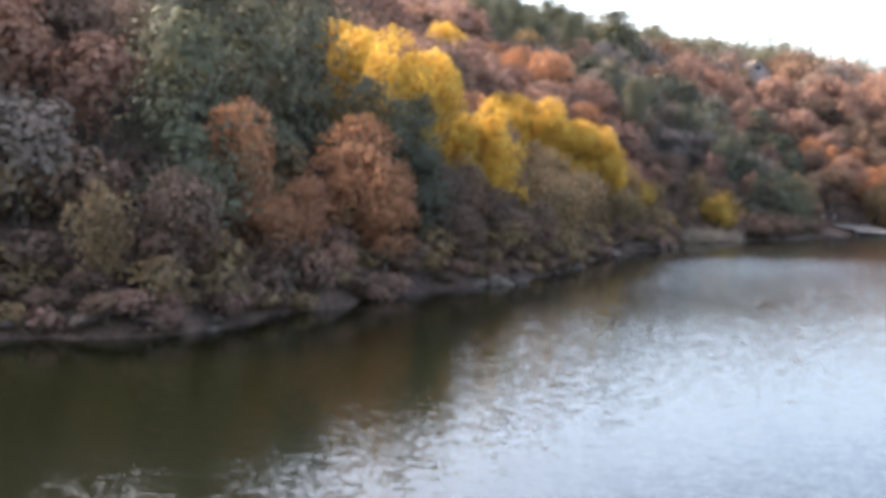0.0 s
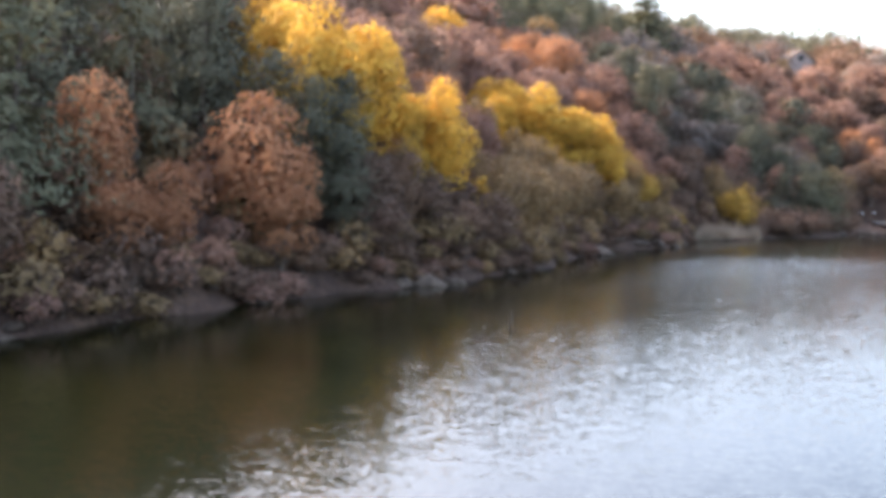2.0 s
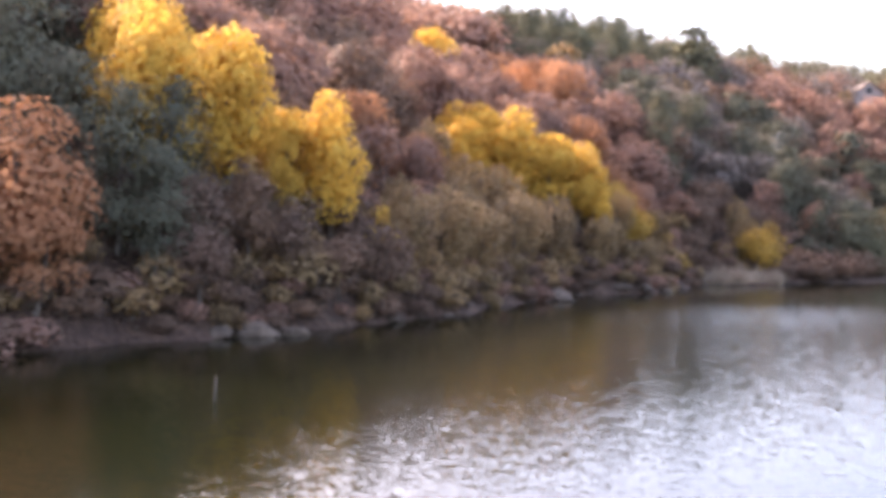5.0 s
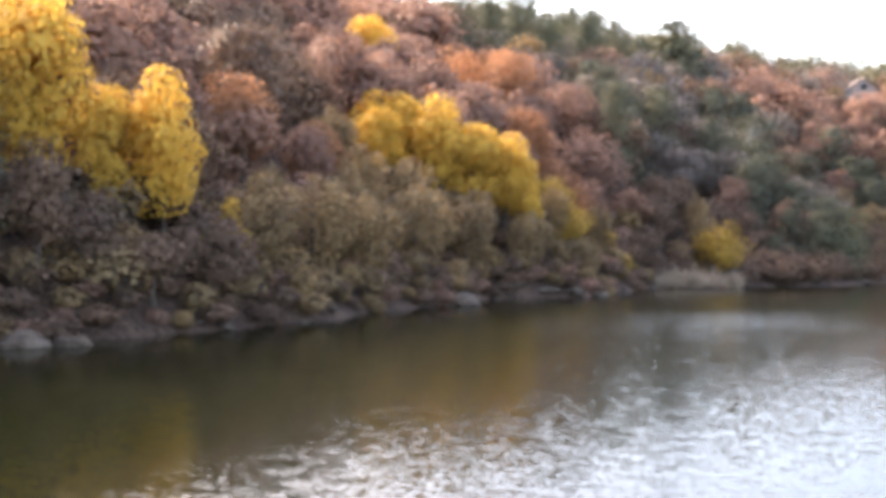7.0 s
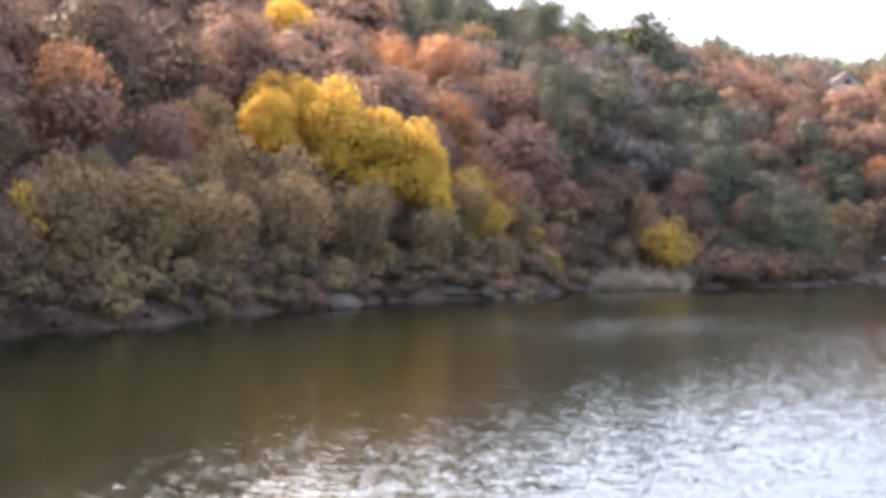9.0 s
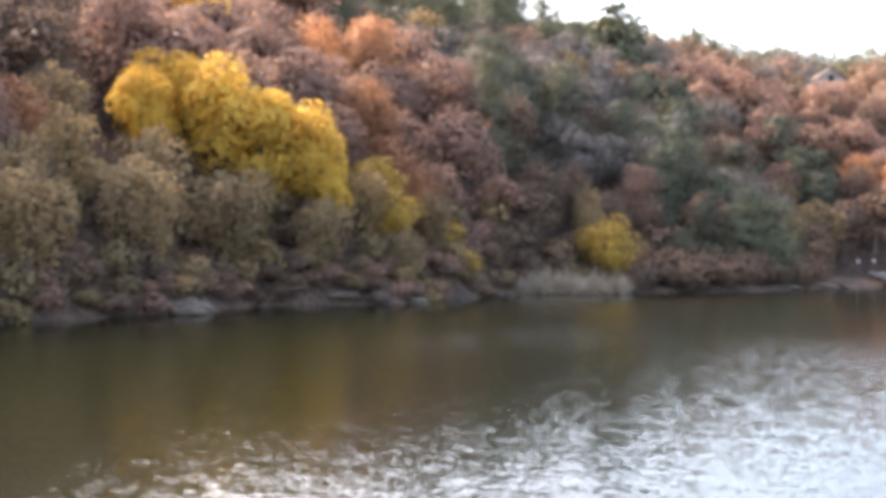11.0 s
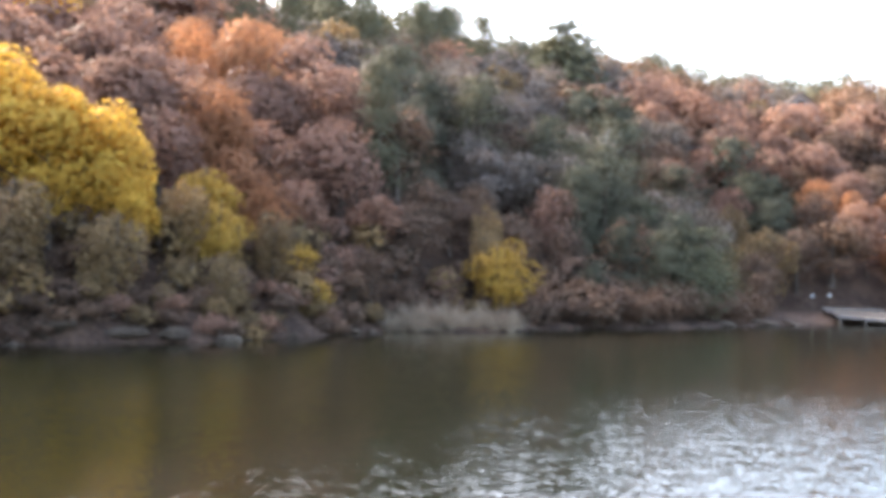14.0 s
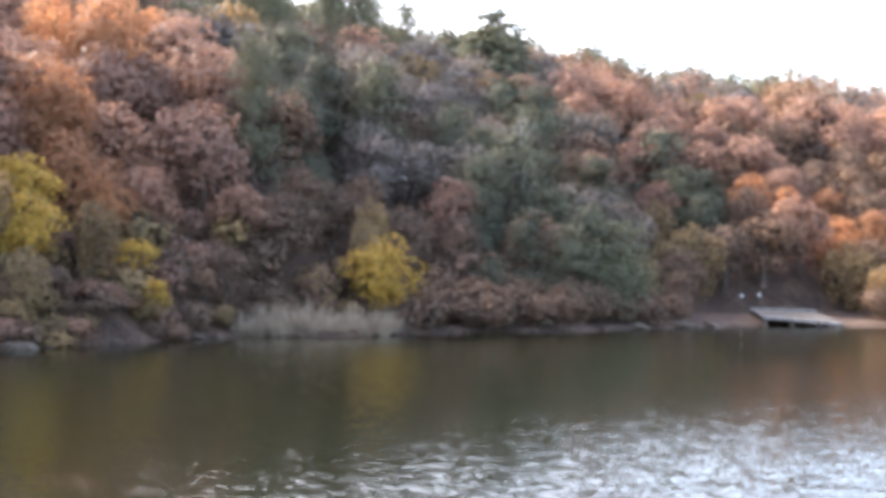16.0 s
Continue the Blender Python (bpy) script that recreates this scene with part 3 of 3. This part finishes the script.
def cottage(x, y, turn, wide, deep, eaves, ridge):
    """A gabled house with one attic window towards the lake."""
    house = new("cottage")
    house.matrix_basis = pose(x, y, float(ground_z(x, y)), 0, 0, turn)
    h = wide / 2
    bm = bmesh.new()
    block(bm, [(-h, 0, -2), (h, 0, -2), (h, 0, eaves), (0, 0, ridge), (-h, 0, eaves)], deep)
    hard_part("wall", bm, PLASTER, house)
    rise = (ridge - eaves) / h
    for side in (-1, 1):
        bm = bmesh.new()
        a, b = (0, -0.4, ridge + 0.03), (side * (h + 0.5), -0.4, eaves - 0.5 * rise + 0.03)
        block(bm, [a, b, (b[0], b[1], b[2] + 0.2), (a[0], a[1], a[2] + 0.2)], deep + 0.8)
        hard_part("roof", bm, ROOFING, house, "faded tiled roof slope")
    window = hard_part_box("window", (-0.75, -0.05, eaves + 0.35), (0.75, 0.01, eaves + 1.75), DARK_PANE, house, "dark attic window")
    for x0, x1, z0, z1 in ((-0.87, -0.75, 0.25, 1.85), (0.75, 0.87, 0.25, 1.85), (-0.75, 0.75, 0.25, 0.35), (-0.75, 0.75, 1.75, 1.85)):
        hard_part_box("frame", (x0, -0.09, eaves + z0), (x1, 0.01, eaves + z1), PLASTER, window)
    return tagged(house, "small pale plastered cottage with a gable among the trees", "house")


def hard_part_box(name, low, high, material, parent, label=""):
    bm = bmesh.new()
    block(bm, [(low[0], low[1], low[2]), (high[0], low[1], low[2]), (high[0], low[1], high[2]), (low[0], low[1], high[2])], high[1] - low[1])
    return hard_part(name, bm, material, parent, label)


cottage(81.5, 298.5, 8, 8.0, 9.0, 5.7, 8.9)


# ---- shrubs on the bank ----
SHRUB_LABELS = {"brown": "bare grey-brown thicket shrub on the bank", "olive": "tawny olive shrub on the lake bank", "rust": "red-brown leafy shrub on the bank", "yellow": "small yellow-leaved shrub above the water"}
shrub_moulds = {}


def shrub_mould(kind, v):
    """A many-stemmed bush 2 m high and 2.6 m wide."""
    r = np.random.default_rng(500 + 10 * v + len(kind))
    bush = new("shrub")
    bm = bmesh.new()
    for k in range(9):
        a, out = r.uniform(0, 2 * math.pi), r.uniform(0.3, 1.0)
        tube(bm, [(0.1 * math.cos(a), 0.1 * math.sin(a), -0.3), (out * 0.5 * math.cos(a), out * 0.5 * math.sin(a), 0.7), (out * math.cos(a), out * math.sin(a), r.uniform(1.2, 1.8))], [0.035, 0.025, 0.008], 4)
    part("stump", mesh_of("stump", bm, BARK), bush, "forked grey-brown stump")
    part("foliage", quads("foliage", crown_broad(r, 2.0, 2.7, 420, 0.32, -0.05), LEAVES[kind]), bush)
    tagged(part("branchwork", quads("branchwork", crown_twigs(r, 2.0, 2.6, 130, 0.0) , TWIG), bush, "bare grey twigs"), kind="stuff")
    return tagged(bush, SHRUB_LABELS[kind], "shrub", "shrubs on the lake bank")


def plant_shrub(kind, x, y, height, width):
    v = int(rng.integers(2))
    scale = Vector((width / 2.7, width / 2.7, height / 2.0))
    turn = pose(x, y, float(ground_z(x, y)) - 0.08, 0, 0, rng.uniform(0, 360))
    if (kind, v) not in shrub_moulds:
        bush = shrub_moulds[kind, v] = shrub_mould(kind, v)
        bush.matrix_basis = turn @ Matrix.Diagonal((*scale, 1))
        return bush
    first = shrub_moulds[kind, v]
    return copy_thing(first, turn @ Matrix.Diagonal((*[a / b for a, b in zip(scale, first.scale)], 1)))


bushes, thicket = [], []
tries = rng.uniform((-32, 36), (90, 205), (14000, 2))
for (x, y), d in zip(tries.tolist(), inland(tries[:, 0], tries[:, 1]).tolist()):
    if not 0.6 < d < 8.5 or (62 < x < 84 and d < 10) or len(bushes) >= 290:
        continue
    if 26.5 < x < 40 and d < 4:
        continue
    if any((x - a) ** 2 + (y - b) ** 2 < 2.0 ** 2 for a, b in bushes):
        continue
    bushes.append((x, y))
    if x > 46:
        high = rng.uniform(2.2, 4.2)
        thicket.append(crown_broad(rng, high, high * rng.uniform(1.2, 1.6), 420, 0.36, -0.05) + (x, y, float(ground_z(x, y)) - 0.1))
        continue
    side = prevailing(x, y)
    kind = {"pine": "brown", "grey": "brown", "green": "olive", "orange": "rust"}.get(side, side)
    if rng.random() < 0.35:
        kind = ("brown", "olive")[int(rng.integers(2))]
    tall = rng.uniform(1.5, 3.0) * (0.72 + 0.06 * d)
    if x > 40:
        kind, tall = "brown", tall * 1.4
    plant_shrub(kind, x, y, tall, tall * rng.uniform(1.2, 1.7))
undergrowth = new("undergrowth", quads("undergrowth", np.concatenate(thicket), LEAVES["brown"]))
tagged(undergrowth, "grey-brown leafless thicket along the far shore", "undergrowth", kind="stuff")
low = []
tries = rng.uniform((-32, 36), (28, 142), (16000, 2))
for (x, y), d in zip(tries.tolist(), inland(tries[:, 0], tries[:, 1]).tolist()):
    if not 0.1 < d < 3.2 or len(low) >= 240 or any((x - a) ** 2 + (y - b) ** 2 < 1.15 ** 2 for a, b in low):
        continue
    low.append((x, y))
    tall = rng.uniform(0.8, 1.5)
    plant_shrub(("brown", "rust", "brown", "olive")[int(rng.integers(4))], x, y, tall, tall * rng.uniform(1.7, 2.6))
for kind, x, y, h, w in (("rust", 26.4, 140.6, 1.9, 2.8), ("brown", 27.6, 143.2, 1.8, 2.8), ("olive", 28.6, 145.8, 1.6, 2.4), ("brown", 27.0, 146.2, 2.2, 3.0), ("brown", 29.4, 148.8, 1.8, 2.6), ("rust", 25.6, 143.6, 2.4, 3.2),
                         ("brown", 31.5, 151.6, 2.0, 3.0), ("olive", 33.4, 153.4, 2.2, 3.0), ("brown", 39.0, 156.4, 2.4, 3.2), ("brown", 30.0, 151.8, 2.6, 3.4), ("rust", 32.4, 155.6, 2.8, 3.6), ("brown", 40.6, 158.8, 2.2, 3.0)):
    plant_shrub(kind, x, y, h, w)
for x, y, h, w in ((3.4, 90.2, 3.3, 2.4), (4.6, 92.0, 2.2, 2.0), (2.6, 89.4, 2.0, 2.0)):
    plant_shrub("yellow", x, y, h, w)


# ---- stones along the waterline ----
def stone_mesh(r):
    bm = bmesh.new()
    bmesh.ops.create_icosphere(bm, subdivisions=3, radius=1.0)
    off = Vector(r.uniform(-50, 50, 3))
    for v in bm.verts:
        d = 0.75 + 0.45 * noise.noise(v.co * 0.9 + off) + 0.16 * noise.noise(v.co * 3 + off)
        v.co = v.co * d
        v.co.z = max(v.co.z * 0.7, -0.45)
    return mesh_of("boulder", bm, STONE)


stone_forms = [stone_mesh(np.random.default_rng(900 + k)) for k in range(6)]


def lay_stone(x, y, long, wide, high, lift=0.0):
    ob = new("boulder", stone_forms[int(rng.integers(6))])
    z = max(float(ground_z(x, y)), -0.15) + 0.2 * high + lift
    ob.matrix_basis = pose(x, y, z, rng.normal() * 6, rng.normal() * 6, rng.uniform(0, 360)) @ Matrix.Diagonal((long / 1.9, wide / 2, high / 1.5, 1))
    return tagged(ob, "pale grey weathered boulder at the lake's edge", "rock", "boulders along the waterline")


for x, y, l, w, h in ((0.6, 72.6, 3.0, 2.0, 1.3), (2.2, 74.0, 2.2, 1.6, 1.0), (-0.8, 71.0, 2.0, 1.5, 1.0), (14.4, 110.6, 3.2, 2.2, 1.7), (15.0, 109.2, 2.4, 1.8, 1.2), (19.6, 123.6, 3.4, 1.5, 1.1), (22.0, 125.0, 3.0, 1.6, 1.0), (24.3, 128.0, 2.6, 1.5, 1.0), (-15.4, 43.2, 2.6, 1.6, 0.6), (-18.5, 42.2, 3.2, 1.6, 0.7), (-21.4, 41.6, 2.6, 1.4, 0.6), (49.0, 165.8, 1.6, 1.4, 1.0), (57, 176, 3.0, 1.6, 0.7), (61, 181, 3.4, 1.6, 0.7), (64.5, 186, 3.0, 1.5, 0.7), (17.2, 121.6, 2.4, 1.4, 0.8)):
    lay_stone(x, y, l, w, h)
edge = LAKE[4:29]
for k in range(60):
    i = int(rng.integers(len(edge) - 1))
    s = rng.random()
    x, y = edge[i] * (1 - s) + edge[i + 1] * s + rng.normal(size=2) * 0.5
    size = rng.uniform(0.3, 0.95)
    lay_stone(float(x), float(y), size * 1.3, size, size * 0.6)


# ---- dry reeds on the low spit ----
def reed_bed(spots, per, high):
    blocks = []
    for x, y, reach in spots:
        lush = rng.uniform(0.2, 1.2)
        a, s = rng.uniform(0, 2 * math.pi, per), np.sqrt(rng.random(per)) * reach
        px, py = x + np.cos(a) * s, y + np.sin(a) * s * 0.7
        foot = np.stack([px, py, np.maximum(ground_z(px, py), 0.0) - 0.05], 1)
        top = foot + np.stack([rng.normal(size=per) * 0.42, rng.normal(size=per) * 0.42, high * lush * rng.uniform(0.5, 1.15, per) * (1.15 - 0.75 * s / reach)], 1)
        side = unit(np.stack([rng.normal(size=per), rng.normal(size=per), np.zeros(per)], 1)) * 0.035
        blocks.append(np.stack([foot - side, foot + side, top + side * 0.4, top - side * 0.4], 1).reshape(-1, 3))
    return quads("reed_bed", np.concatenate(blocks), STRAW)


clumps = []
for k in range(64):
    s = rng.random()
    clumps.append((29.8 + 9.0 * s + rng.normal() * 0.4, 145.9 + 5.0 * s ** 1.3 + rng.uniform(0, 2.6), rng.uniform(0.2, 0.6)))
reeds = new("reed_bed", reed_bed(clumps, 80, 1.7))
tagged(reeds, "pale dry reeds and grass on the low spit", "reeds", kind="stuff")


# ---- landing stage, lamps and stake ----
def box(bm, a, b, wide, thick):
    """A beam from a to b, its top along that line."""
    a, b = Vector(a), Vector(b)
    way = (b - a).normalized()
    side = way.cross(Vector((0, 0, 1))).normalized() * wide / 2
    down = Vector((0, 0, -thick))
    ring = [[bm.verts.new(p + q + r) for q, r in ((-side, down * 0), (side, down * 0), (side, down), (-side, down))] for p in (a, b)]
    for j in range(4):
        bm.faces.new((ring[0][j], ring[0][(j + 1) % 4], ring[1][(j + 1) % 4], ring[1][j]))
    bm.faces.new(ring[0][::-1]), bm.faces.new(ring[1])


def beam(name, a, b, wide, thick, material, parent):
    bm = bmesh.new()
    box(bm, a, b, wide, thick)
    bmesh.ops.bevel(bm, geom=bm.edges[:], offset=min(thick, wide) * 0.12, segments=1, affect="EDGES")
    mesh = mesh_of(name, bm, material)
    mesh.polygons.foreach_set("use_smooth", np.zeros(len(mesh.polygons), bool))
    return part(name, mesh, parent)


def landing_stage(far_a, far_b, near_a, near_b, label):
    """A broad plank deck that slopes from its far edge down to its near edge, on dark posts."""
    stage = new("landing_stage")
    far_a, far_b, near_a, near_b = map(Vector, (far_a, far_b, near_a, near_b))
    under = Vector((0, 0, 0.064))
    for a, b in ((far_a, far_b), (near_a, near_b), (far_a.lerp(near_a, 0.5), far_b.lerp(near_b, 0.5))):
        beam("beam", a - under, b - under, 0.2, 0.26, POST, stage)
    beam("edge_board", near_a + Vector((0, -0.08, 0.03)), near_b + Vector((0, -0.08, 0.03)), 0.12, 0.3, PALE_PLANK, stage)
    beam("kerb", far_a + Vector((0, 0, 0.2)), far_b + Vector((0, 0, 0.2)), 0.2, 0.2, PALE_PLANK, stage)
    count = int((far_b - far_a).length / 0.34)
    for k in range(count):
        s = (k + 0.5) / count
        lift = Vector((0, 0, rng.uniform(-0.01, 0.01)))
        beam("plank", far_a.lerp(far_b, s) + lift, near_a.lerp(near_b, s) + lift, 0.315, 0.06, PLANK, stage)
    for s in (0.05, 0.38, 0.7, 0.97):
        for a, b in ((far_a, far_b), (near_a, near_b)):
            foot = a.lerp(b, s)
            bm = bmesh.new()
            tube(bm, [(foot.x, foot.y, -1.8), (foot.x, foot.y, foot.z - 0.1)], [0.2, 0.17], 8)
            part("post", mesh_of("post", bm, POST), stage)
    return tagged(stage, label, "jetty")


landing_stage((70.1, 202.3, 1.5), (77.6, 204.6, 1.4), (69.8, 191.3, 1.05), (77.5, 190.0, 0.5), "weathered pale plank landing stage sloping to the water on dark posts")
OPAL = rough_material("white_opal_globe", ((0.75, 0.75, 0.73), (0.8, 0.8, 0.78), (0.84, 0.84, 0.82)), 1.0, 0.0, 0.35)


def globe_lamp(x, y, top):
    lamp = new("garden_lamp")
    z = float(ground_z(x, y))
    lamp.location = (x, y, z)
    bm = bmesh.new()
    tube(bm, [(0, 0, -0.2), (0, 0, 0.12), (0, 0, 0.14), (0, 0, top - z - 0.2)], [0.12, 0.12, 0.05, 0.04], 10)
    part("pole", mesh_of("pole", bm, POST), lamp, "dark metal pole")
    bm = bmesh.new()
    bmesh.ops.create_uvsphere(bm, u_segments=20, v_segments=12, radius=0.19)
    bmesh.ops.translate(bm, verts=bm.verts, vec=(0, 0, top - z))
    part("globe", mesh_of("globe", bm, OPAL), lamp, "white opal globe")
    return tagged(lamp, "unlit garden lamp with a white globe by the landing stage", "lamp", "lamps by the landing stage")


globe_lamp(69.9, 207.9, 3.0)
globe_lamp(71.8, 207.2, 3.1)

bm = bmesh.new()
tube(bm, [(0, 0, -3.0), (0.02, 0, 0.2), (0.05, 0.02, 0.75)], [0.07, 0.065, 0.05], 8)
stake = new("mooring_stake", mesh_of("mooring_stake", bm, POST))
stake.location = (5.6, 52.4, 0)
tagged(stake, "thin dark wooden stake standing in the open water", "stake")
